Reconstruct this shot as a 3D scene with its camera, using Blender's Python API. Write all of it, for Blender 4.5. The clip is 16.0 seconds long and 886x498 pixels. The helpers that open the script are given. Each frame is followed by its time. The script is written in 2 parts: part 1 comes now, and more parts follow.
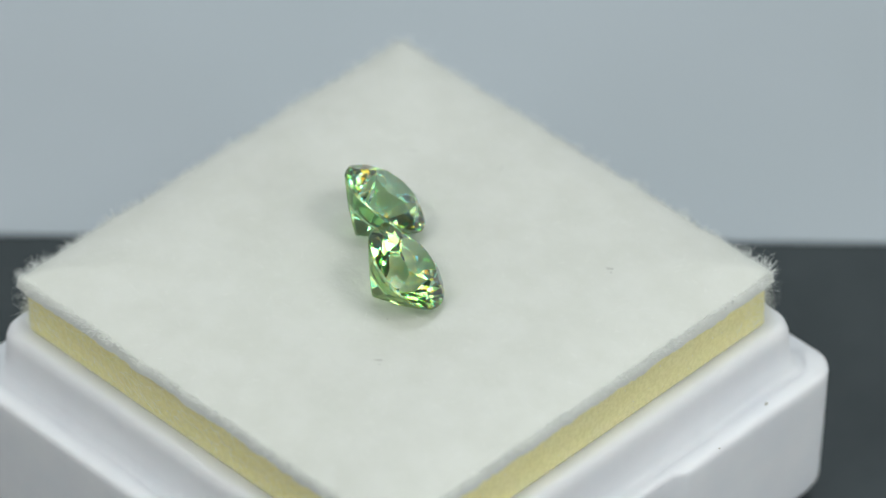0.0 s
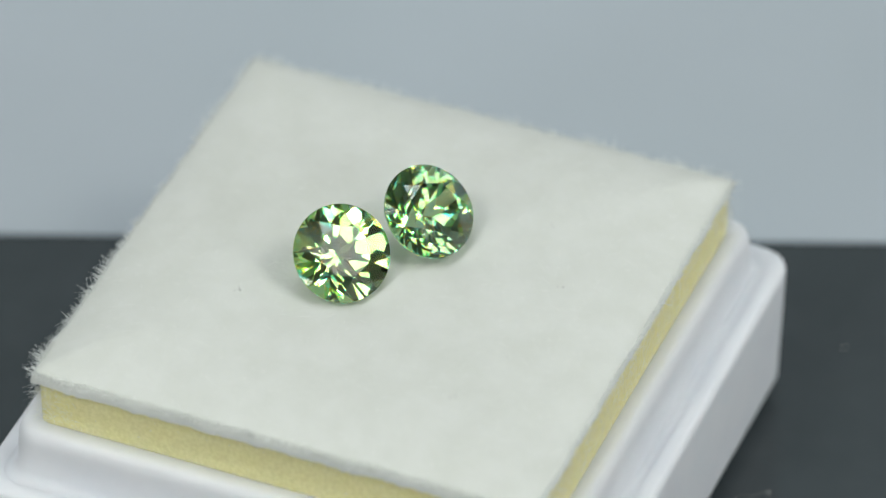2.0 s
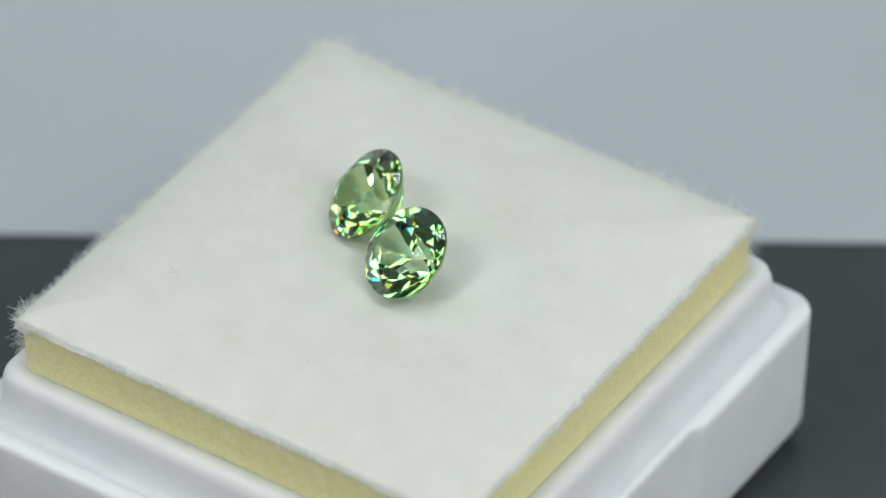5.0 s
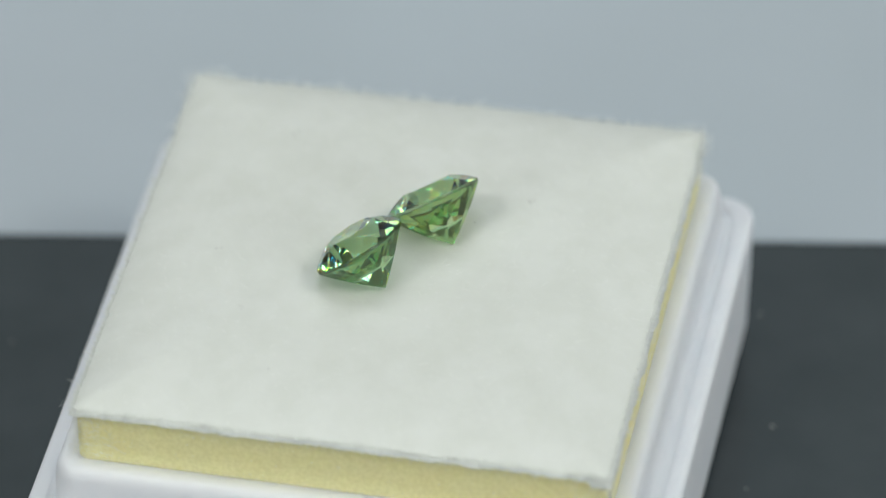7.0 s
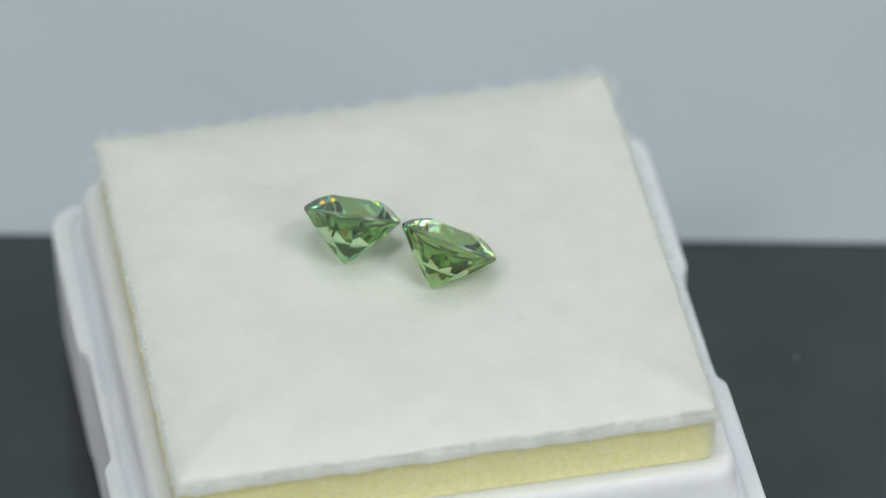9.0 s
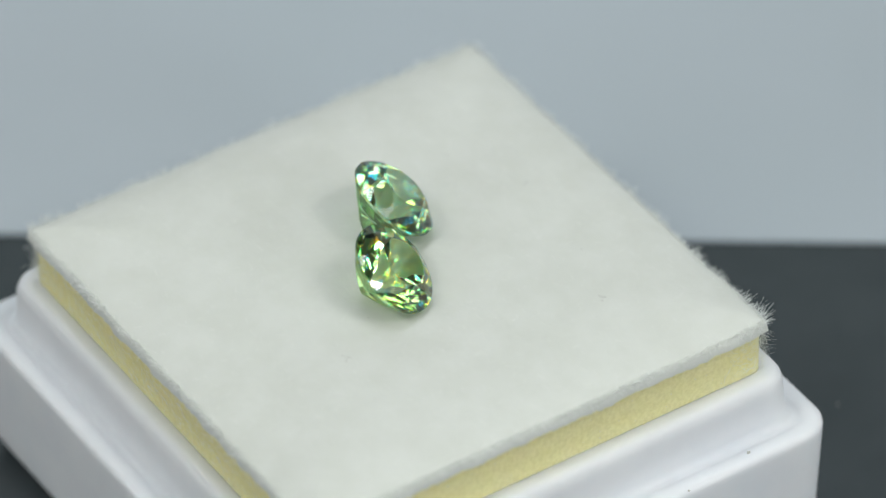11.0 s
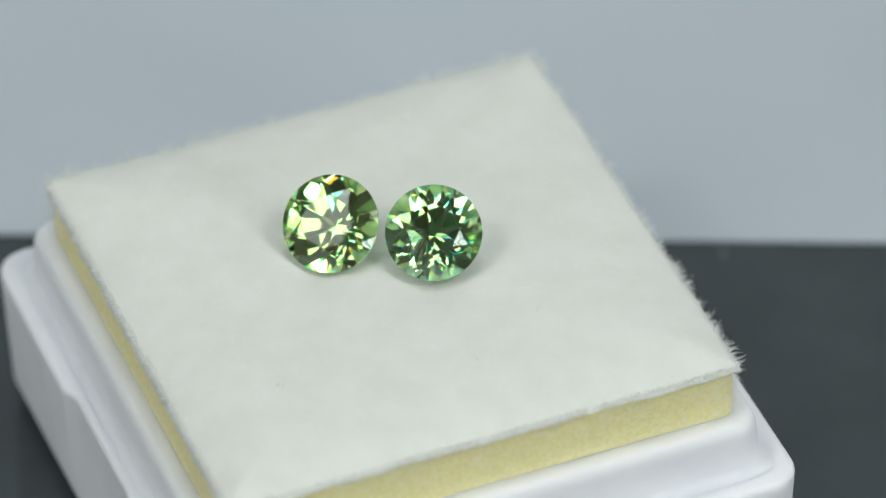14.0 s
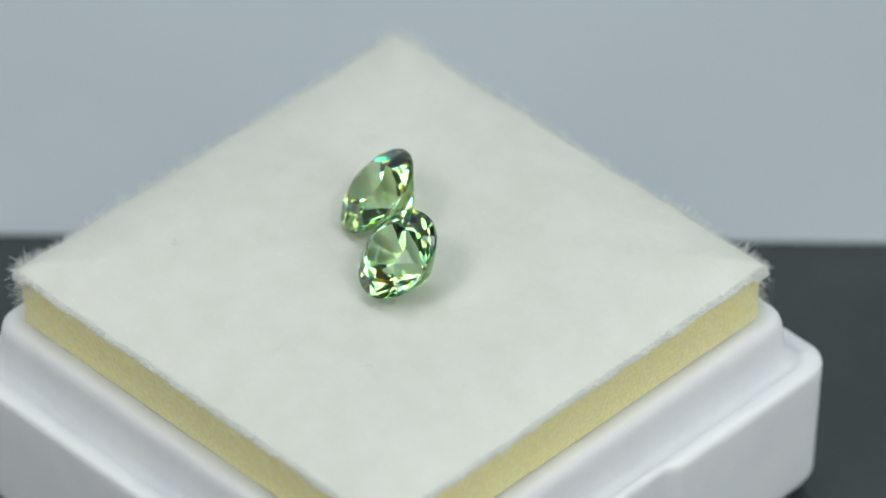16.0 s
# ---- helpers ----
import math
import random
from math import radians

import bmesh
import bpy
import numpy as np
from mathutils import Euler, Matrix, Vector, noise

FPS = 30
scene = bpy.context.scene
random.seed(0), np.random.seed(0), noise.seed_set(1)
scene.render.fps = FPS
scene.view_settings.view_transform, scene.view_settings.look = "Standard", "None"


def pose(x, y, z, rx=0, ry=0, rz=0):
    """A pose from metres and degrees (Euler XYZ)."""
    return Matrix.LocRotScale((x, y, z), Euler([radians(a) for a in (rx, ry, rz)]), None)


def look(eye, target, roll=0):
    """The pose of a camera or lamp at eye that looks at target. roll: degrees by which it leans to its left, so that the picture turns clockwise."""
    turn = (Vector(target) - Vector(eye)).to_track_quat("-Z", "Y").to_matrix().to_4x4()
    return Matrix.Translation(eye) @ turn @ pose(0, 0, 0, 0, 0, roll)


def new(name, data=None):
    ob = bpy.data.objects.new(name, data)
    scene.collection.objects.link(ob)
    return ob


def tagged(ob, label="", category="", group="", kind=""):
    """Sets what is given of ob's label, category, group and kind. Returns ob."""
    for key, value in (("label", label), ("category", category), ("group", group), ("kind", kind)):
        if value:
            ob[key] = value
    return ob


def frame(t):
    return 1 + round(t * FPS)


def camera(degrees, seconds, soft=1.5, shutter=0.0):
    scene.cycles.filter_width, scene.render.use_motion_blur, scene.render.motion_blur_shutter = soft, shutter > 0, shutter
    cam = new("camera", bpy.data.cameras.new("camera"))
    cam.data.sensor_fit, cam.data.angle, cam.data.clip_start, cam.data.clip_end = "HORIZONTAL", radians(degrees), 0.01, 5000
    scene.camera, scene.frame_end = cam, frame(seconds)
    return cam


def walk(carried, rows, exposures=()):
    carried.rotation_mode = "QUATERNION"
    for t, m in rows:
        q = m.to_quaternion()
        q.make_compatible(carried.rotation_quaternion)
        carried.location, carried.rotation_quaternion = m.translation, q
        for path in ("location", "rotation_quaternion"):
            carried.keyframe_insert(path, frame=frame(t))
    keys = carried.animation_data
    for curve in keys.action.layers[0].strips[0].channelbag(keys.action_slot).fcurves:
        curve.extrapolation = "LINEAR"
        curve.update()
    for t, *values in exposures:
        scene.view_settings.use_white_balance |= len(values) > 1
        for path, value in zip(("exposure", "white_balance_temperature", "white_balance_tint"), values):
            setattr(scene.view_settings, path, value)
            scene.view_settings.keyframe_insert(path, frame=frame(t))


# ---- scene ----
# camera: stands still in front of and above the turntable
cam = camera(8.54, 16.0, soft=1.25)
EYE = Vector((0.0, -0.2379, 0.2201))
AIM = EYE + Vector((math.sin(0.0113) * math.cos(0.7062), math.cos(0.0113) * math.cos(0.7062), -math.sin(0.7062))) * 0.31
walk(cam, [(0.0, look(EYE, AIM, -1.15)), (16.0, look(EYE, AIM, -1.15))])
cam.data.dof.use_dof = True
cam.data.dof.focus_distance = 0.3105
cam.data.dof.aperture_fstop = 29.0

# the turn of the turntable, clockwise from above, degrees per second
TURN_START = 45.95
TURN_RATE = -33.76


def turn(t):
    return pose(0, 0, 0, 0, 0, TURN_START + TURN_RATE * t)


# ---- light: two soft lamps left and right, added low fills, a wide ceiling light, a dim room ----
world = bpy.data.worlds.new("world")
scene.world = world
world.use_nodes = True
world.node_tree.nodes["Background"].inputs[0].default_value = (0.55, 0.6, 0.68, 1)
world.node_tree.nodes["Background"].inputs[1].default_value = 0.4
scene.view_settings.exposure = -0.2


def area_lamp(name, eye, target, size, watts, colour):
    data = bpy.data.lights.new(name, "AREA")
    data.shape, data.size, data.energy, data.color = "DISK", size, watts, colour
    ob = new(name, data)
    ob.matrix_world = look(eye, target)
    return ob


BOX_TURN = -2.73
PAD = (0.0, 0.0, 0.016)
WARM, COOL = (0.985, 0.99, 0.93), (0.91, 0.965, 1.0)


def around(azimuth, elevation, d):
    a, e = radians(azimuth), radians(elevation)
    return (PAD[0] + d * math.cos(a) * math.cos(e), PAD[1] + d * math.sin(a) * math.cos(e), PAD[2] + d * math.sin(e))


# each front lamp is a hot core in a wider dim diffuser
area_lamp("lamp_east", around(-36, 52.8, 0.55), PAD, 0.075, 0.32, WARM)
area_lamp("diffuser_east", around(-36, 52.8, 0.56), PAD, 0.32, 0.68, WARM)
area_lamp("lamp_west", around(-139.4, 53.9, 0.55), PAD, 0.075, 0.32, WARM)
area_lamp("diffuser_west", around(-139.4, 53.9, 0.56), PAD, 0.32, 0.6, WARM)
# unseen fill lamps, added low in front to brighten the box's sides
area_lamp("low_fill_east", around(-46, 16, 0.6), PAD, 0.26, 1.12, COOL)
area_lamp("low_fill_west", around(-134, 16, 0.6), PAD, 0.26, 0.72, COOL)
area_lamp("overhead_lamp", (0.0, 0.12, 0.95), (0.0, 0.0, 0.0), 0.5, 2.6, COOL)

# ---- materials ----


def material(name, colour, rough=0.5, metal=0.0):
    m = bpy.data.materials.new(name)
    m.use_nodes = True
    b = m.node_tree.nodes["Principled BSDF"]
    b.inputs["Base Color"].default_value = (*colour, 1)
    b.inputs["Roughness"].default_value = rough
    b.inputs["Metallic"].default_value = metal
    return m, m.node_tree.nodes, m.node_tree.links, b


def mottled(m, n, l, b, c1, c2, scale, detail=4.0, low=0.35, high=0.65, bump=0.0, bump_scale=None, bump_dist=0.0001):
    """Two-scale colour variation and fine relief in object space."""
    co = n.new("ShaderNodeTexCoord")
    big = n.new("ShaderNodeTexNoise")
    big.inputs["Scale"].default_value, big.inputs["Detail"].default_value = scale, detail
    l.new(co.outputs["Object"], big.inputs["Vector"])
    ramp = n.new("ShaderNodeValToRGB")
    ramp.color_ramp.elements[0].position, ramp.color_ramp.elements[1].position = low, high
    ramp.color_ramp.elements[0].color, ramp.color_ramp.elements[1].color = (*c1, 1), (*c2, 1)
    l.new(big.outputs[0], ramp.inputs[0])
    l.new(ramp.outputs[0], b.inputs["Base Color"])
    if bump:
        fine = n.new("ShaderNodeTexNoise")
        fine.inputs["Scale"].default_value, fine.inputs["Detail"].default_value = bump_scale, 5.0
        l.new(co.outputs["Object"], fine.inputs["Vector"])
        bp = n.new("ShaderNodeBump")
        bp.inputs["Strength"].default_value, bp.inputs["Distance"].default_value = bump, bump_dist
        l.new(fine.outputs[0], bp.inputs["Height"])
        l.new(bp.outputs[0], b.inputs["Normal"])
    return co


PLASTIC, n_, l_, b_ = material("white_plastic", (0.87, 0.9, 0.97), 0.45)
mottled(PLASTIC, n_, l_, b_, (0.85, 0.885, 0.955), (0.89, 0.92, 0.985), 300, bump=0.05, bump_scale=2500, bump_dist=0.00005)
b_.inputs["Subsurface Weight"].default_value = 0.6
b_.inputs["Subsurface Radius"].default_value = (1.0, 0.95, 0.95)
b_.inputs["Subsurface Scale"].default_value = 0.0022

FELT, n_, l_, b_ = material("white_felt", (0.8, 0.82, 0.77), 0.95)
mottled(FELT, n_, l_, b_, (0.712, 0.742, 0.690), (0.75, 0.78, 0.735), 500, 6.0, bump=0.35, bump_scale=2600, bump_dist=0.0001)
b_.inputs["Sheen Weight"].default_value = 0.2
b_.inputs["Subsurface Weight"].default_value = 0.2
b_.inputs["Subsurface Radius"].default_value = (1.0, 1.0, 0.95)
b_.inputs["Subsurface Scale"].default_value = 0.0006
FIBRE, n_, l_, b_ = material("felt_fibre", (0.93, 0.95, 0.93), 0.9)
glow_through, mix = n_.new("ShaderNodeBsdfTranslucent"), n_.new("ShaderNodeMixShader")
glow_through.inputs[0].default_value = (0.96, 0.975, 0.955, 1)
mix.inputs[0].default_value = 0.62
l_.new(b_.outputs[0], mix.inputs[1])
l_.new(glow_through.outputs[0], mix.inputs[2])
l_.new(mix.outputs[0], n_["Material Output"].inputs[0])

FOAM, n_, l_, b_ = material("yellow_foam", (0.6, 0.55, 0.25), 0.85)
mottled(FOAM, n_, l_, b_, (0.845, 0.79, 0.38), (0.94, 0.885, 0.475), 4600, 4.0, bump=0.07, bump_scale=5200, bump_dist=0.00005)
b_.inputs["Subsurface Weight"].default_value = 0.5
b_.inputs["Subsurface Radius"].default_value = (1.0, 0.9, 0.5)
b_.inputs["Subsurface Scale"].default_value = 0.0015

ACRYLIC, n_, l_, b_ = material("black_acrylic", (0.022, 0.03, 0.032), 0.025)
mottled(ACRYLIC, n_, l_, b_, (0.029, 0.039, 0.042), (0.038, 0.049, 0.053), 140, 5.0)
b_.inputs["IOR"].default_value = 1.65

PAPER, n_, l_, b_ = material("grey_card", (0.5, 0.55, 0.6), 0.8)
mottled(PAPER, n_, l_, b_, (0.45, 0.512, 0.555), (0.485, 0.545, 0.595), 25, 3.0, bump=0.1, bump_scale=1500, bump_dist=0.00005)

# pale enough that the unseen walls lighten the stones' dark facets
WALL, n_, l_, b_ = material("bounce_wall", (0.73, 0.74, 0.75), 0.9)
mottled(WALL, n_, l_, b_, (0.7, 0.71, 0.72), (0.76, 0.77, 0.78), 2.0, 4.0)
TABLE, n_, l_, b_ = material("table_wood", (0.2, 0.13, 0.08), 0.5)
mottled(TABLE, n_, l_, b_, (0.14, 0.09, 0.05), (0.26, 0.17, 0.1), 9.0, 6.0)
DUST, n_, l_, b_ = material("dust", (0.34, 0.35, 0.33), 0.9)
LINT, n_, l_, b_ = material("dark_lint", (0.5, 0.51, 0.49), 0.9)
# the sparkle of the foam's grains, put into a whitish colour
GLINT, n_, l_, b_ = material("foam_glint", (0.95, 0.92, 0.72), 0.15)


def gem_material(name, tints, iors, rough=0.0):
    """Clear stone. Several tints that add up to white, each bent a little differently, split the light as the stone's fire does."""
    m = bpy.data.materials.new(name)
    m.use_nodes = True
    n, l = m.node_tree.nodes, m.node_tree.links
    n.remove(n["Principled BSDF"])
    last = None
    for tint, ior in zip(tints, iors):
        g = n.new("ShaderNodeBsdfGlass")
        g.inputs["Roughness"].default_value = rough
        g.inputs["IOR"].default_value = ior
        g.inputs["Color"].default_value = (*tint, 1)
        if last:
            both = n.new("ShaderNodeAddShader")
            l.new(last.outputs[0], both.inputs[0])
            l.new(g.outputs[0], both.inputs[1])
            last = both
        else:
            last = g
    l.new(last.outputs[0], n["Material Output"].inputs[0])
    return m


FIRE = gem_material("stone_crown", ((0.97, 0.5, 0.03), (0.03, 0.5, 0.97)), (1.866, 1.891))
GIRDLE = gem_material("frosted_girdle", ((0.8, 0.9, 0.78),), (1.7,), 0.25)
GEM_A = {"table_facet": FIRE, "crown": FIRE, "girdle": GIRDLE, "pavilion": gem_material("yellow_green_stone", ((0.735, 0.91, 0.58),), (1.875,))}
GEM_B = {"table_facet": FIRE, "crown": FIRE, "girdle": GIRDLE, "pavilion": gem_material("blue_green_stone", ((0.70, 0.90, 0.63),), (1.875,))}
NEEDLE, n_, l_, b_ = material("pale_needle", (0.5, 0.62, 0.5), 0.4)

# ---- mesh helpers ----


def mesh_object(name, verts, faces, mats, parent=None, label="", smooth=False):
    me = bpy.data.meshes.new(name)
    me.from_pydata([tuple(v) for v in verts], [], faces)
    for m in mats:
        me.materials.append(m)
    if smooth:
        for f in me.polygons:
            f.use_smooth = True
    me.update()
    ob = new(name, me)
    if parent:
        ob.parent = parent
    if label:
        tagged(ob, label)
    return ob


def ring(half, corner, z, notch=0.0, notch_half=0.00445, steps=8):
    """A rounded square, anticlockwise; notch cuts the two sides that face x."""
    pts = []
    s = half - corner
    for k, (sx, sy) in enumerate(((1, -1), (1, 1), (-1, 1), (-1, -1))):
        a0 = math.pi / 2 * (k - 1)
        for i in range(steps + 1):
            a = a0 + math.pi / 2 * i / steps
            pts.append((sx * s + corner * math.cos(a), sy * s + corner * math.sin(a), z))
        if k in (0, 2):
            x = sx * half
            up = 1 if k == 0 else -1
            e = 0.0007
            for yy, d in ((-notch_half - e, 0), (-notch_half - e * 0.6, notch * 0.12), (-notch_half + e * 0.3, notch * 0.88), (-notch_half + e, notch), (0, notch),
                          (notch_half - e, notch), (notch_half - e * 0.3, notch * 0.88), (notch_half + e * 0.6, notch * 0.12), (notch_half + e, 0)):
                pts.append((x - sx * d, up * yy, z))
        else:
            y = sy * half
            for xx in (0.8, 0.6, 0.4, 0.2, 0, -0.2, -0.4, -0.6, -0.8):
                pts.append((s * xx * (1 if k == 1 else -1), y, z))
    return pts


def loft(rings, cap_first=False, cap_last=False):
    verts, faces = [], []
    m = len(rings[0])
    for r in rings:
        verts += r
    for k in range(len(rings) - 1):
        for i in range(m):
            j = (i + 1) % m
            faces.append((k * m + i, k * m + j, (k + 1) * m + j, (k + 1) * m + i))
    if cap_first:
        faces.append(tuple(reversed(range(m))))
    if cap_last:
        faces.append(tuple(range((len(rings) - 1) * m, len(rings) * m)))
    return verts, faces


def slab(name, x0, x1, y0, y1, z0, z1, mat, parent=None, label="", bevel=0.0):
    bm = bmesh.new()
    bmesh.ops.create_cube(bm, size=1.0)
    for v in bm.verts:
        v.co = Vector((x0 if v.co.x < 0 else x1, y0 if v.co.y < 0 else y1, z0 if v.co.z < 0 else z1))
    if bevel:
        bmesh.ops.bevel(bm, geom=bm.edges[:], offset=bevel, segments=2, affect="EDGES")
    me = bpy.data.meshes.new(name)
    bm.to_mesh(me)
    bm.free()
    me.materials.append(mat)
    ob = new(name, me)
    if parent:
        ob.parent = parent
    if label:
        tagged(ob, label)
    return ob


MM = 0.001

# ---- the room: unseen pale walls that close it and bounce light, a table ----
FLOOR_Z = -0.78
for nm, b in (("bounce_wall_north", (-1.2, 1.2, 1.2, 1.3, FLOOR_Z, 1.3)), ("bounce_wall_south", (-1.2, 1.2, -1.3, -1.2, FLOOR_Z, 1.3)),
              ("bounce_wall_east", (1.2, 1.3, -1.3, 1.3, FLOOR_Z, 1.3)), ("bounce_wall_west", (-1.3, -1.2, -1.3, 1.3, FLOOR_Z, 1.3))):
    tagged(slab(nm, *b, WALL), "unseen pale grey wall, added to bounce light", "wall", kind="structure")
tagged(slab("ceiling", -1.3, 1.3, -1.3, 1.3, 1.3, 1.4, WALL), "unseen pale grey ceiling, added to bounce light", "ceiling", kind="structure")
tagged(slab("floor", -1.3, 1.3, -1.3, 1.3, FLOOR_Z - 0.1, FLOOR_Z, TABLE), "dark wooden floor", "floor", kind="structure")
table = tagged(new("table"), "dark wooden table under the turntable", "table")
table.location = (0, 0, FLOOR_Z)
slab("tabletop", -0.5, 0.5, -0.4, 0.6, -FLOOR_Z - 0.05, -FLOOR_Z - 0.02, TABLE, table, bevel=0.003)
for lx in (-0.45, 0.45):
    for ly in (-0.35, 0.55):
        slab("leg", lx - 0.025, lx + 0.025, ly - 0.025, ly + 0.025, 0.0, -FLOOR_Z - 0.05, TABLE, table, bevel=0.003)

# ---- the turntable: a glossy black disc on a drum ----
turntable = tagged(new("turntable"), "glossy black acrylic turntable disc with dust specks", "turntable")


def lathe(profile, n=96):
    rings = [[(r * math.cos(2 * math.pi * i / n), r * math.sin(2 * math.pi * i / n), z) for i in range(n)] for r, z in profile]
    return loft(rings, True, True)


R = 0.075
v, f = lathe([(R - 0.001, -0.004), (R, -0.003), (R, -0.001), (R - 0.0006, -0.0002), (R - 0.001, 0.0)])
disc = mesh_object("disc", v, f, [ACRYLIC], turntable)
v, f = lathe([(0.05, -0.02), (0.05, -0.0041)])
mesh_object("drum", v, f, [ACRYLIC], turntable)

# ---- the pale card behind: its front edge lies over the disc, the rest sweeps up ----


def card():
    prof = [(0.0, 0.0)]
    flat = 0.075
    prof += [(flat * k / 6, 0.0) for k in range(1, 7)]
    rad = 0.05
    prof += [(flat + rad * math.sin(a), rad * (1 - math.cos(a))) for a in (radians(80) * k / 12 for k in range(1, 13))]
    ex, ez = prof[-1]
    prof += [(ex + 0.14 * math.cos(radians(80)), ez + 0.14 * math.sin(radians(80)))]
    th = 0.0001
    wide = 0.16
    verts, faces = [], []
    for k, (py, pz) in enumerate(prof):
        q = prof[min(k + 1, len(prof) - 1)]
        o = prof[max(k - 1, 0)]
        d = Vector((q[0] - o[0], q[1] - o[1])).normalized()
        nx, nz = -d.y * th, d.x * th
        for x in (-wide, wide):
            verts += [(x, py, pz), (x, py + nx, pz + nz)]
    m = len(prof)
    for k in range(m - 1):
        a, b = 4 * k, 4 * k + 4
        faces += [(a + 1, a + 3, b + 3, b + 1), (a, b, b + 2, a + 2), (a, a + 1, b + 1, b), (a + 2, b + 2, b + 3, a + 3)]
    faces += [(0, 2, 3, 1), (4 * m - 4, 4 * m - 3, 4 * m - 1, 4 * m - 2)]
    ob = mesh_object("backdrop", verts, faces, [PAPER])
    ob.matrix_world = pose(0.0, 0.0211, 0.00006, 0, 0, -3.3)
    return tagged(ob, "pale blue-grey card sweeping up behind the turntable", "backdrop", kind="structure")


card()

# ---- the gem box base: stepped white plastic tray with notched skirt ----
BOX_POSE = pose(-0.0001, -0.0003, 0.0, 0, 0, BOX_TURN + 90)
Z0 = 0.0156


def tray():
    top = tagged(new("gem_box"), "white plastic gem box base with stepped rim, lid off", "box")
    n = 0.45 * MM  # finger notch, deepest at the ledge
    rs = [ring(15.2 * MM, 1.4 * MM, 0.02 * MM, n * 0.1), ring(15.5 * MM, 1.5 * MM, 0.2 * MM, n * 0.12), ring(16.2 * MM, 1.55 * MM, 0.7 * MM, n * 0.15), ring(16.52 * MM, 1.6 * MM, 1.4 * MM, n * 0.2),
          ring(16.55 * MM, 1.6 * MM, 1.7 * MM, n * 0.2), ring(16.6 * MM, 1.63 * MM, 3.2 * MM, n * 0.25), ring(16.67 * MM, 1.67 * MM, 5.0 * MM, n * 0.95), ring(16.8 * MM, 1.75 * MM, 8.55 * MM, n), ring(16.81 * MM, 1.75 * MM, 8.85 * MM, n), ring(16.77 * MM, 1.72 * MM, 9.05 * MM, n),
          ring(16.67 * MM, 1.68 * MM, 9.17 * MM, n), ring(16.52 * MM, 1.6 * MM, 9.215 * MM, n), ring(16.35 * MM, 1.5 * MM, 9.225 * MM, n), ring(15.45 * MM, 1.4 * MM, 9.24 * MM, n * 0.1),
          ring(15.0 * MM, 1.3 * MM, 9.245 * MM)]
    v, f = loft(rs, True, False)
    mesh_object("skirt", v, f, [PLASTIC], top, smooth=True)
    rs = [ring(15.85 * MM, 1.45 * MM, 9.235 * MM), ring(15.6 * MM, 1.42 * MM, 9.27 * MM), ring(15.4 * MM, 1.4 * MM, 9.4 * MM), ring(15.27 * MM, 1.4 * MM, 9.7 * MM), ring(15.16 * MM, 1.4 * MM, 11.4 * MM), ring(15.13 * MM, 1.38 * MM, 11.7 * MM),
          ring(15.03 * MM, 1.35 * MM, 12.05 * MM), ring(14.86 * MM, 1.3 * MM, 12.28 * MM), ring(14.65 * MM, 1.22 * MM, 12.36 * MM), ring(14.4 * MM, 1.15 * MM, 12.36 * MM),
          ring(14.2 * MM, 1.0 * MM, 12.36 * MM), ring(14.0 * MM, 0.9 * MM, 12.35 * MM), ring(13.9 * MM, 0.8 * MM, 12.33 * MM), ring(13.9 * MM, 0.8 * MM, 4.0 * MM)]
    v, f = loft(rs, False, True)
    mesh_object("rim", v, f, [PLASTIC], top, smooth=True)
    return top


box = tray()

# ---- where the two stones lie on the felt ----
DEPTH = 0.505  # pavilion depth over diameter


def lying(x, y, z, azimuth, tilt, spin):
    """A stone on its pavilion: axis tilted from upright towards the azimuth."""
    return pose(x, y, z) @ pose(0, 0, 0, 0, 0, azimuth) @ pose(0, 0, 0, 0, tilt, 0) @ pose(0, 0, 0, 0, 0, spin)


def girdle_at(x, y, z, azimuth, tilt, spin, dia=5.24 * MM):
    """The pose of a stone from the middle of its girdle, measured from the felt's edge line."""
    m = lying(x * MM, y * MM, Z0 + z * MM, azimuth - TURN_START - TURN_RATE * 8.0, tilt, spin)
    return m @ pose(0, 0, -(DEPTH + 0.011) * dia)


GEM_A_POSE = girdle_at(-1.77, -2.70, 3.05, 90, 43.5, 5)
GEM_B_POSE = girdle_at(1.43, 1.79, 3.22, 108, 40, 0, 5.12 * MM)


def contact(m, dia=5.24 * MM):
    """The line along which a stone rests, from its tip to the low side of its girdle, seen from the box."""
    m = BOX_POSE.inverted() @ m
    axis = m.to_3x3() @ Vector((0, 0, 1))
    low = Vector((axis.x, axis.y, 0)).normalized()
    low = (low - axis * low.dot(axis)).normalized()
    tip, mid = m.translation, m @ Vector((0, 0, DEPTH * dia))
    return tip.xy, (mid + low * dia / 2).xy


RESTS = [contact(GEM_A_POSE), contact(GEM_B_POSE)]


def off_stone(x, y):
    """How far a point of the felt is from the nearest line of contact."""
    p, best = Vector((x, y)), 1.0
    for a, b in RESTS:
        u = min(max((p - a).dot(b - a) / (b - a).length_squared, 0.0), 1.0)
        best = min(best, (p - a - (b - a) * u).length)
    return best


# ---- the pad: yellow foam under a white fluffy felt sheet ----
FELT_HALF = 14.08 * MM


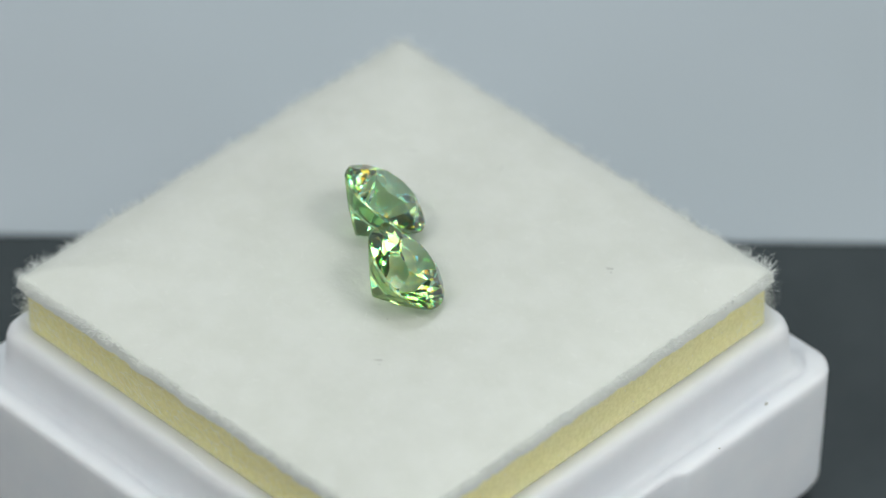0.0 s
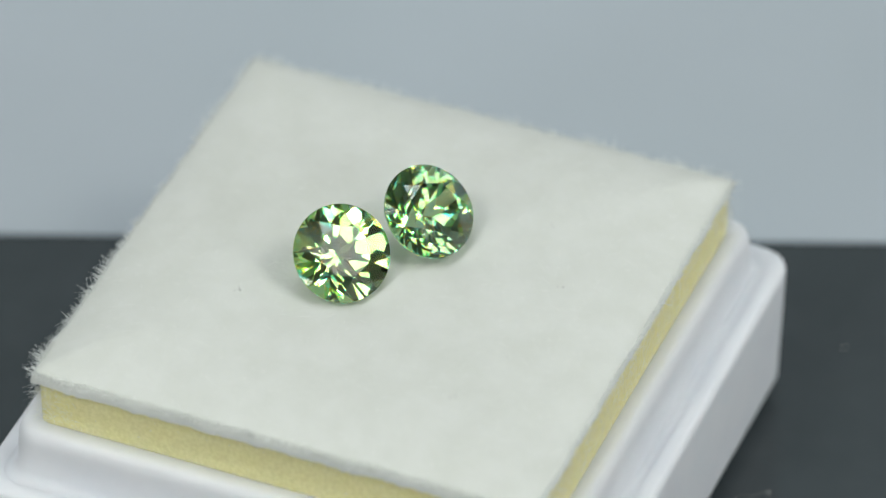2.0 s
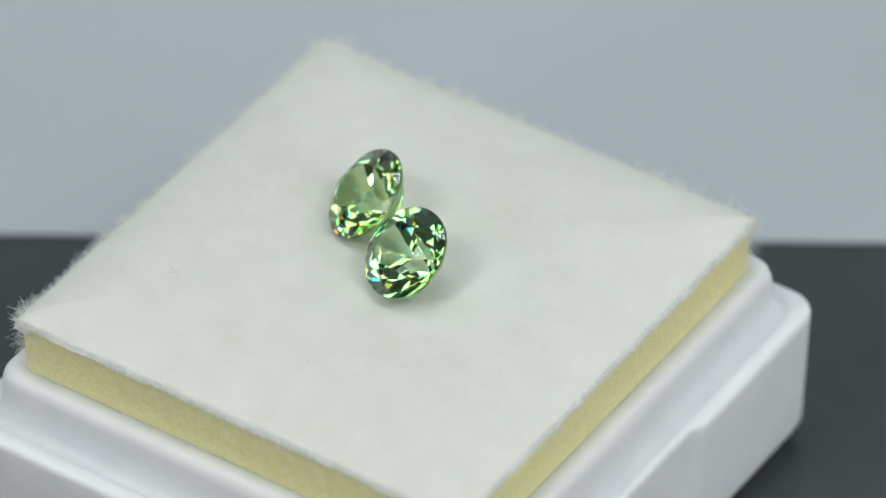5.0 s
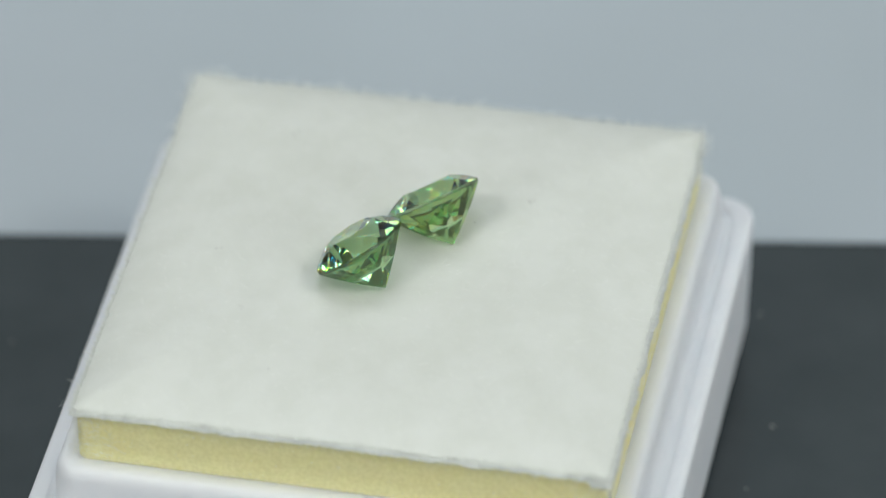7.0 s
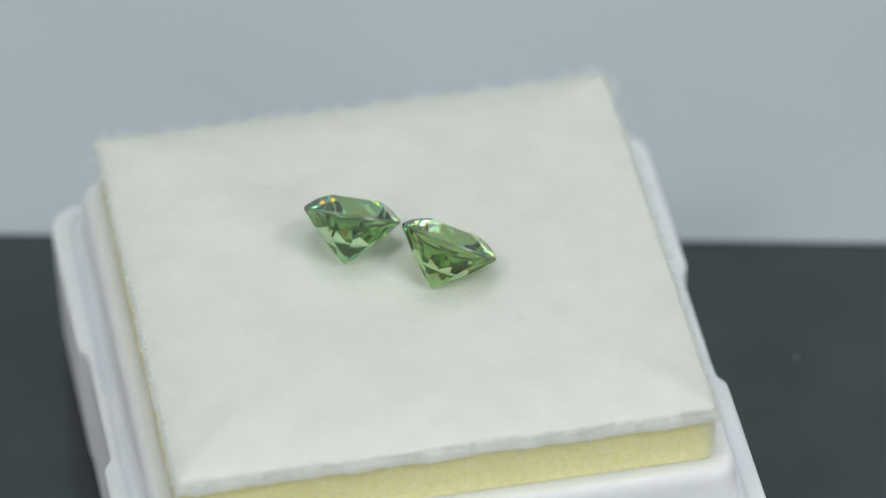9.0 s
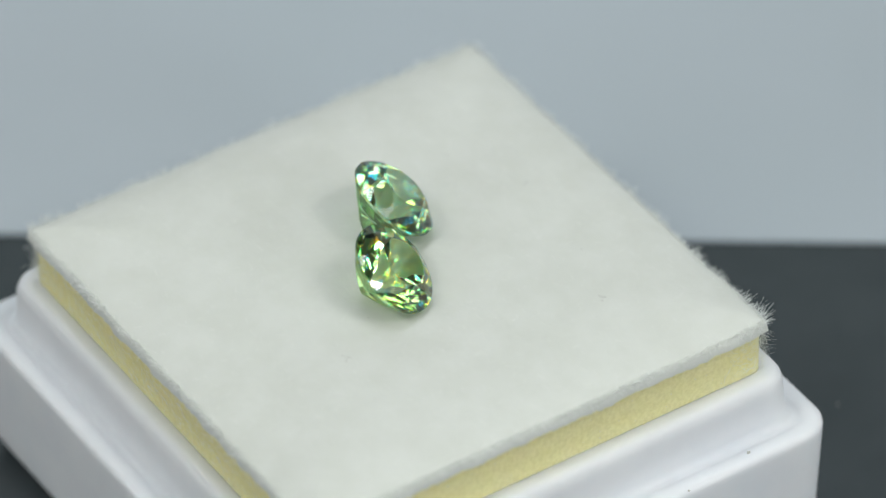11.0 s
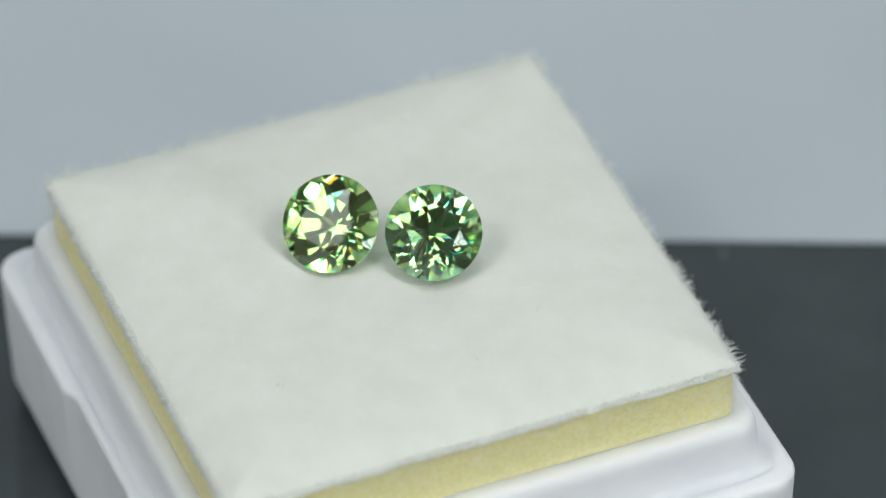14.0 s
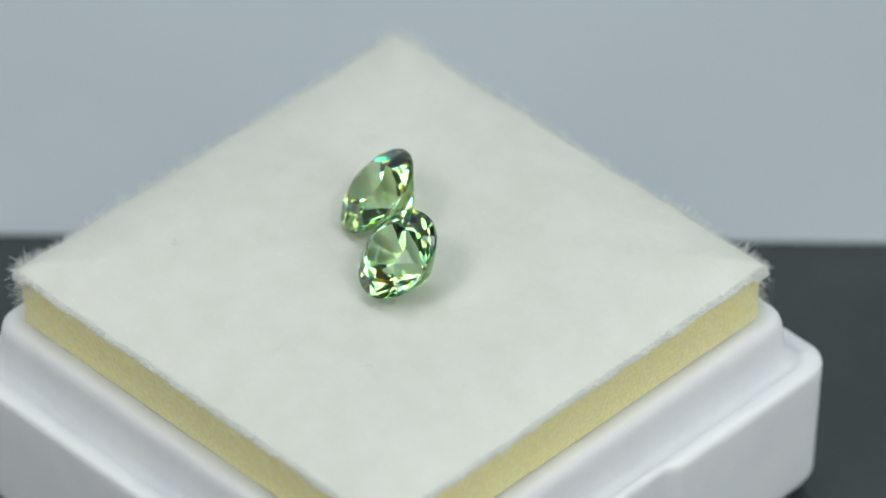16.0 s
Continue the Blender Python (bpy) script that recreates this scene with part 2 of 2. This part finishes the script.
def felt_z(x, y):
    """Height of the felt over the box's floor line: domed, falling off at the edges, a little lumpy."""
    ux, uy = abs(x) / FELT_HALF, abs(y) / FELT_HALF
    e = min(1 - ux, 1 - uy)
    drop = 1.1 * math.exp(-max(e, 0) / 0.16) + 0.12 * math.exp(-max(e, 0) / 0.03)
    drop += 0.26 * math.exp(-(off_stone(x, y) / (1.1 * MM)) ** 2)
    lump = 0.07 * noise.noise((x * 260, y * 260, 1.7)) + 0.04 * noise.noise((x * 900, y * 900, 4.1))
    return Z0 + (1.22 - drop + lump) * MM


def felt_edge(a):
    return 1 + 0.012 * abs(noise.noise((a * 5, 2.3, 0))) + 0.010 * abs(noise.noise((a * 23, 7.3, 0)))


def pad():
    top = tagged(new("display_pad"), "yellow foam pad topped with fluffy white felt, set in the box", "pad")
    # foam block
    rs = [ring(13.98 * MM, 0.6 * MM, 4.05 * MM), ring(13.98 * MM, 0.6 * MM, 9 * MM), ring(13.98 * MM, 0.6 * MM, 12.5 * MM), ring(13.98 * MM, 0.6 * MM, Z0 - 2.6 * MM), ring(13.98 * MM, 0.6 * MM, Z0 - 1.0 * MM), ring(13.9 * MM, 0.6 * MM, Z0 - 0.3 * MM)]
    v, f = loft(rs, True, True)
    mesh_object("foam", v, f, [FOAM], top, "pale yellow fine-celled foam")
    # felt sheet with a rolled ragged edge
    n = 90
    verts, faces = [], []
    for i in range(n + 1):
        for j in range(n + 1):
            u, w = 2 * i / n - 1, 2 * j / n - 1
            m = max(abs(u), abs(w))
            k = felt_edge(math.atan2(w, u) * 2) if m > 0 else 1
            s = 1 + (k - 1) * m ** 6
            x, y = u * FELT_HALF * s, w * FELT_HALF * s
            verts.append((x, y, felt_z(u * FELT_HALF, w * FELT_HALF)))
    for i in range(n):
        for j in range(n):
            a = i * (n + 1) + j
            faces.append((a, a + n + 1, a + n + 2, a + 1))
    # hanging edge
    loop = [i * (n + 1) for i in range(n)] + [n * (n + 1) + j for j in range(n)] + [(n - i) * (n + 1) + n for i in range(n)] + [n - j for j in range(n)]
    base = len(verts)
    for q, lv in enumerate(loop):
        x, y, z = verts[lv]
        a = q / len(loop) * 60
        # on two sides the sheet barely hangs over the foam
        hang = 0.14 if 0.04 * n < q < 1.96 * n else 0.55
        dz = (hang + 0.12 * noise.noise((a, 3.1, 0)) + 0.08 * noise.noise((a * 4, 9.1, 0))) * MM
        verts.append((x * 1.003, y * 1.003, z - dz * 0.6))
        verts.append((x * 1.006, y * 1.006, z - dz))
    m = len(loop)
    for q in range(m):
        r = (q + 1) % m
        a, b = loop[q], loop[r]
        faces.append((b, a, base + 2 * q, base + 2 * r))
        faces.append((base + 2 * r, base + 2 * q, base + 2 * q + 1, base + 2 * r + 1))
    mesh_object("felt", verts, faces, [FELT], top, "fluffy white felt sheet", smooth=True)
    return top


pad_thing = pad()

# ---- the two stones ----


def brilliant(name, dia, mats, seed, spread, deep, high):
    """Round brilliant cut plane by plane from a round blank, each facet a little off true. The girdle's lower edge is at DEPTH * dia, the axis is z."""
    g = random.Random(seed)
    r, hp, hg = 0.5, DEPTH, 0.026
    zg = hp + hg
    crown, shoulder, star = radians(high), radians(high + 5.3), radians(high - 10.2)
    main, half, tip = radians(deep), radians(deep + 2.1), radians(deep - 5.5)
    rt = 0.545 * r
    zt = zg + (r - rt) * math.tan(crown)
    bm = bmesh.new()
    bmesh.ops.create_cone(bm, cap_ends=True, segments=64, radius1=r, radius2=r, depth=2.0)

    def cut(azimuth, angle, rad, z, up, wobble=1.0):
        """One facet through the point at that azimuth, radius and height, sloping at the angle."""
        angle += radians(g.gauss(0, 0.45 * spread * wobble))
        az = radians(azimuth + g.gauss(0, 0.9 * spread * wobble))
        nrm = Vector((math.cos(az) * math.sin(angle), math.sin(az) * math.sin(angle), math.cos(angle) * up))
        co = Vector((rad * math.cos(az), rad * math.sin(az), z))
        res = bmesh.ops.bisect_plane(bm, geom=bm.verts[:] + bm.edges[:] + bm.faces[:], dist=1e-7, plane_co=co, plane_no=nrm, clear_outer=True)
        edges = [e for e in res["geom_cut"] if isinstance(e, bmesh.types.BMEdge) and e.is_boundary]
        if edges:
            bmesh.ops.contextual_create(bm, geom=edges)

    cut(0, 0, 0, zt, 1, 0.3)
    for k in range(8):
        cut(45 * k, crown, r, zg, 1)
        cut(45 * k + 22.5, star, rt * math.cos(radians(22.5)), zt, 1)
        cut(45 * k, main, r, hp, -1)
        cut(45 * k + 22.5, tip, 0.27 * r, hp - 0.73 * r * math.tan(main), -1, 0.6)
        for q in (-11.25, 11.25):
            cut(45 * k + q, shoulder, r, zg, 1)
            cut(45 * k + q, half, r, hp, -1)
    bmesh.ops.recalc_face_normals(bm, faces=bm.faces[:])
    top = new(name)
    kinds = {"table_facet": [], "crown": [], "pavilion": [], "girdle": []}
    for f in bm.faces:
        nz = f.normal.z
        kinds["table_facet" if nz > 0.995 else "crown" if nz > 0.1 else "pavilion" if nz < -0.1 else "girdle"].append([tuple(v.co * dia) for v in f.verts])
    bm.free()
    for nm, fs in kinds.items():
        where, qs = {}, []
        for f in fs:
            qs.append(tuple(where.setdefault(c, len(where)) for c in f))
        mesh_object(nm, list(where), qs, [mats[nm]], top)
    return top


def feathers(stone, dia, seed):
    """Fine curved needles that fan out inside the stone."""
    g = random.Random(seed)
    verts, faces = [], []
    for _ in range(46):
        az = radians(g.gauss(-58, 26))
        start, run = g.uniform(0.10, 0.24) * dia, g.uniform(0.06, 0.20) * dia
        z = g.uniform(0.44, 0.53) * dia
        sag, wide = g.uniform(-0.03, 0.03) * dia, g.uniform(0.0012, 0.003) * dia
        k = len(verts)
        for i in range(4):
            u = i / 3
            rad, b = min(start + run * u, 0.43 * dia), az + 0.35 * u * u
            p = Vector((rad * math.cos(b), rad * math.sin(b), z + sag * u * u))
            w = Vector((-math.sin(b), math.cos(b), 0.4)) * wide * (1 - 0.7 * u)
            verts += [tuple(p - w), tuple(p + w)]
        faces += [(k + 2 * i, k + 2 * i + 1, k + 2 * i + 3, k + 2 * i + 2) for i in range(3)]
    ob = mesh_object("inclusion", verts, faces, [NEEDLE], stone, "fan of fine pale needles inside the stone")
    tagged(ob, kind="stuff")


gem_a = tagged(brilliant("gemstone", 5.24 * MM, GEM_A, 3, 1.35, 45.8, 32.0), "yellowish-green round brilliant-cut gemstone lying on the felt", "gemstone", group="pair of stones")
gem_b = tagged(brilliant("gemstone", 5.12 * MM, GEM_B, 8, 1.4, 46.8, 36.0), "bluish-green round brilliant-cut gemstone with inclusions", "gemstone", group="pair of stones")
feathers(gem_b, 5.12 * MM, 4)


# ---- loose fibres of the felt: a fine nap on top, ragged tufts round the edge ----


def fibres(count_top, count_edge):
    rnd = random.Random(5)
    verts, faces = [], []

    def strand(x, y, z, az, el, length, wide, curl):
        d = Vector((math.cos(az) * math.cos(el), math.sin(az) * math.cos(el), math.sin(el)))
        side = d.cross(Vector((rnd.uniform(-1, 1), rnd.uniform(-1, 1), rnd.uniform(-0.3, 1)))).normalized() * wide
        bend = Vector((rnd.uniform(-1, 1), rnd.uniform(-1, 1), rnd.uniform(-1, 0.6))) * curl * length
        o = Vector((x, y, z))
        k = len(verts)
        for u in (0.0, 0.35, 0.7, 1.0):
            c = o + d * (length * u) + bend * (u * u)
            w = side * (1.0 - 0.6 * u)
            verts.extend((tuple(c - w), tuple(c + w)))
        for j in range(3):
            a = k + 2 * j
            faces.append((a, a + 1, a + 3, a + 2))

    for _ in range(count_top):
        x, y = rnd.uniform(-1, 1) * FELT_HALF, rnd.uniform(-1, 1) * FELT_HALF
        if off_stone(x, y) < 1.5 * MM:
            continue
        strand(x, y, felt_z(x, y) - 0.03 * MM, rnd.uniform(0, 6.283), radians(rnd.uniform(0, 14)), rnd.uniform(0.2, 0.6) * MM, 0.0055 * MM, 0.4)
    for _ in range(count_edge):
        # a dense ragged fringe that stands out from the sheet's rim and hangs over the foam
        side = rnd.randrange(4)
        u = rnd.uniform(-1, 1)
        tuft = 0.6 + 0.7 * max(0.0, noise.noise((u * 22 + side * 9.7, side * 3.1, 0.5)) + 0.2)
        az = (0, math.pi / 2, math.pi, -math.pi / 2)[side] + rnd.gauss(0, 0.5)
        k = rnd.uniform(0.989, 1.002)
        x, y = ((k, u), (u, k), (-k, u), (u, -k))[side]
        x, y = x * FELT_HALF, y * FELT_HALF
        z = felt_z(x, y) - 0.02 * MM
        strand(x, y, z, az, rnd.gauss(0.5, 0.3), tuft * rnd.uniform(0.22, 0.6) * (1.35 if abs(u) > 0.85 else 1.0) * MM, 0.014 * MM, 0.45)
    for _ in range(1400):
        # fine wisps that soften the sheet's lower edge over the foam
        side, u = rnd.randrange(4), rnd.uniform(-1, 1)
        az = (0, math.pi / 2, math.pi, -math.pi / 2)[side] + rnd.choice((-1, 1)) * rnd.uniform(0.6, 1.4)
        x, y = ((1.0, u), (u, 1.0), (-1.0, u), (u, -1.0))[side]
        x, y = x * FELT_HALF, y * FELT_HALF
        z = felt_z(x, y) - rnd.uniform(0.0, 0.25 if side in (0, 1) else 0.6) * MM
        strand(x, y, z, az, rnd.gauss(-0.7, 0.4), rnd.uniform(0.15, 0.4) * MM, 0.006 * MM, 0.3)
    for _ in range(2600):
        # loose fibres that cling to the foam on two sides
        h, u = 13.99 * MM, rnd.uniform(-1, 1)
        side = rnd.choice((1, -1))
        strand(u * h, side * h, rnd.uniform(12.6, 15.4) * MM, rnd.choice((0.08, math.pi - 0.08)) * side, rnd.gauss(0, 0.8), rnd.uniform(0.3, 0.8) * MM, 0.008 * MM, 0.12)
    for _ in range(2200):
        # a thin veil of fibres on the foam near the corners
        side = rnd.randrange(4)
        u = math.copysign(1 - abs(rnd.gauss(0, 0.07)), rnd.uniform(-1, 1))
        h = 14.0 * MM
        x, y = ((h, u * h), (u * h, h), (-h, u * h), (u * h, -h))[side]
        along = (0, math.pi / 2, math.pi, -math.pi / 2)[side] + rnd.choice((-1, 1)) * rnd.uniform(1.25, 1.5)
        strand(x, y, rnd.uniform(12.6, 15.4) * MM, along, rnd.gauss(-0.3, 0.8), rnd.uniform(0.3, 0.9) * MM, 0.007 * MM, 0.25)
    ob = mesh_object("felt_nap", verts, faces, [FIBRE], pad_thing, "loose white felt fibres")
    return tagged(ob, kind="stuff")


fibres(6000, 9000)

# ---- lint on the felt, glints of the foam's grains, dust on the disc ----
rnd = random.Random(11)


def blob(name, size, flat, mat, parent, x, y, z, seed):
    """A small ragged flake."""
    g = random.Random(seed)
    bm = bmesh.new()
    bmesh.ops.create_icosphere(bm, subdivisions=1, radius=size)
    for v in bm.verts:
        v.co *= g.uniform(0.6, 1.25)
        v.co.z *= flat
    me = bpy.data.meshes.new(name)
    bm.to_mesh(me)
    bm.free()
    me.materials.append(mat)
    ob = new(name, me)
    ob.parent = parent
    ob.location = (x, y, z)
    return ob


def curl(name, pts, wide, mat, parent):
    """A thin curled thread."""
    cu = bpy.data.curves.new(name, "CURVE")
    cu.dimensions, cu.bevel_depth, cu.bevel_resolution = "3D", wide, 1
    sp = cu.splines.new("POLY")
    sp.points.add(len(pts) - 1)
    for q, c in zip(sp.points, pts):
        q.co = (*c, 1)
    me = bpy.data.meshes.new_from_object(bpy.data.objects.new(name, cu))
    me.materials.clear()
    me.materials.append(mat)
    ob = new(name, me)
    ob.parent = parent
    return ob


for k, (x, y, size) in enumerate(((9.33, 0.62, 0.055), (9.05, 0.55, 0.04), (-3.9, -3.3, 0.05), (-6.78, -5.43, 0.05), (8.37, -5.5, 0.035), (6.7, -9.5, 0.05), (4.9, 9.6, 0.04))):
    q = BOX_POSE.inverted() @ Vector((x * MM, y * MM, 0))
    blob("lint", size * MM, 0.6, LINT, pad_thing, q.x, q.y, felt_z(q.x, q.y) + 0.03 * MM, k)
for k, (x, y) in enumerate(((7.17, 5.2), (6.9, -9.2), (-6.6, -5.2))):
    q = BOX_POSE.inverted() @ Vector((x * MM, y * MM, 0))
    pts = []
    for i in range(9):
        a = i * 0.55 + k
        px, py = q.x + 0.2 * MM * math.cos(a) * (0.6 + 0.1 * i), q.y + 0.16 * MM * math.sin(a * 1.3)
        pts.append((px, py, felt_z(px, py) + 0.03 * MM))
    curl("lint_thread", pts, 0.008 * MM, LINT, pad_thing)
for k, (x, y, z, size) in enumerate(((-16.12, -11.6, 9.25, 0.13), (-16.7, -7.37, 9.18, 0.08))):
    blob("dirt_speck", size * MM, 0.35, LINT, box, x * MM, y * MM, z * MM, 70 + k)
# whitish flakes that stand for glints on the foam's sides
for k in range(170):
    side = rnd.randrange(4)
    u, z = rnd.uniform(-13.4, 13.4) * MM, rnd.uniform(12.5, 15.0) * MM
    h = 13.98 * MM
    x, y = ((h, u), (u, h), (-h, u), (u, -h))[side]
    blob("foam_glint", rnd.uniform(0.025, 0.06) * MM, 0.8, GLINT, pad_thing, x, y, z, k)
for k, (x, y, size) in enumerate(((19.13, 6.4, 0.12), (-19.6, -7.94, 0.10), (-18.77, -2.73, 0.08), (-20.6, -1.8, 0.08), (-17.86, -17.18, 0.10), (22.75, 4.6, 0.08),
                                  (19.47, 19.19, 0.10), (23.5, -9.0, 0.07), (-10.3, 24.9, 0.12), (5.0, -24.0, 0.08))):
    blob("dust_speck", size * MM, 0.2, DUST, turntable, x * MM, y * MM, 0.02 * MM, 40 + k)
curl("dust_thread", [((19.0 - 0.16 * i) * MM, (6.3 - 0.11 * i + 0.12 * math.sin(i * 1.1)) * MM, 0.02 * MM) for i in range(10)], 0.010 * MM, DUST, turntable)
curl("dust_thread", [((-10.3 + 0.1 * i) * MM, (24.9 + 0.15 * math.sin(i * 0.7)) * MM, 0.02 * MM) for i in range(8)], 0.012 * MM, DUST, turntable)


def motions():
    times = [0.25 * k for k in range(65)]
    for thing, base in ((turntable, pose(0, 0, 0)), (box, BOX_POSE), (pad_thing, BOX_POSE), (gem_a, GEM_A_POSE), (gem_b, GEM_B_POSE)):
        walk(thing, [(t, turn(t) @ base) for t in times])


motions()
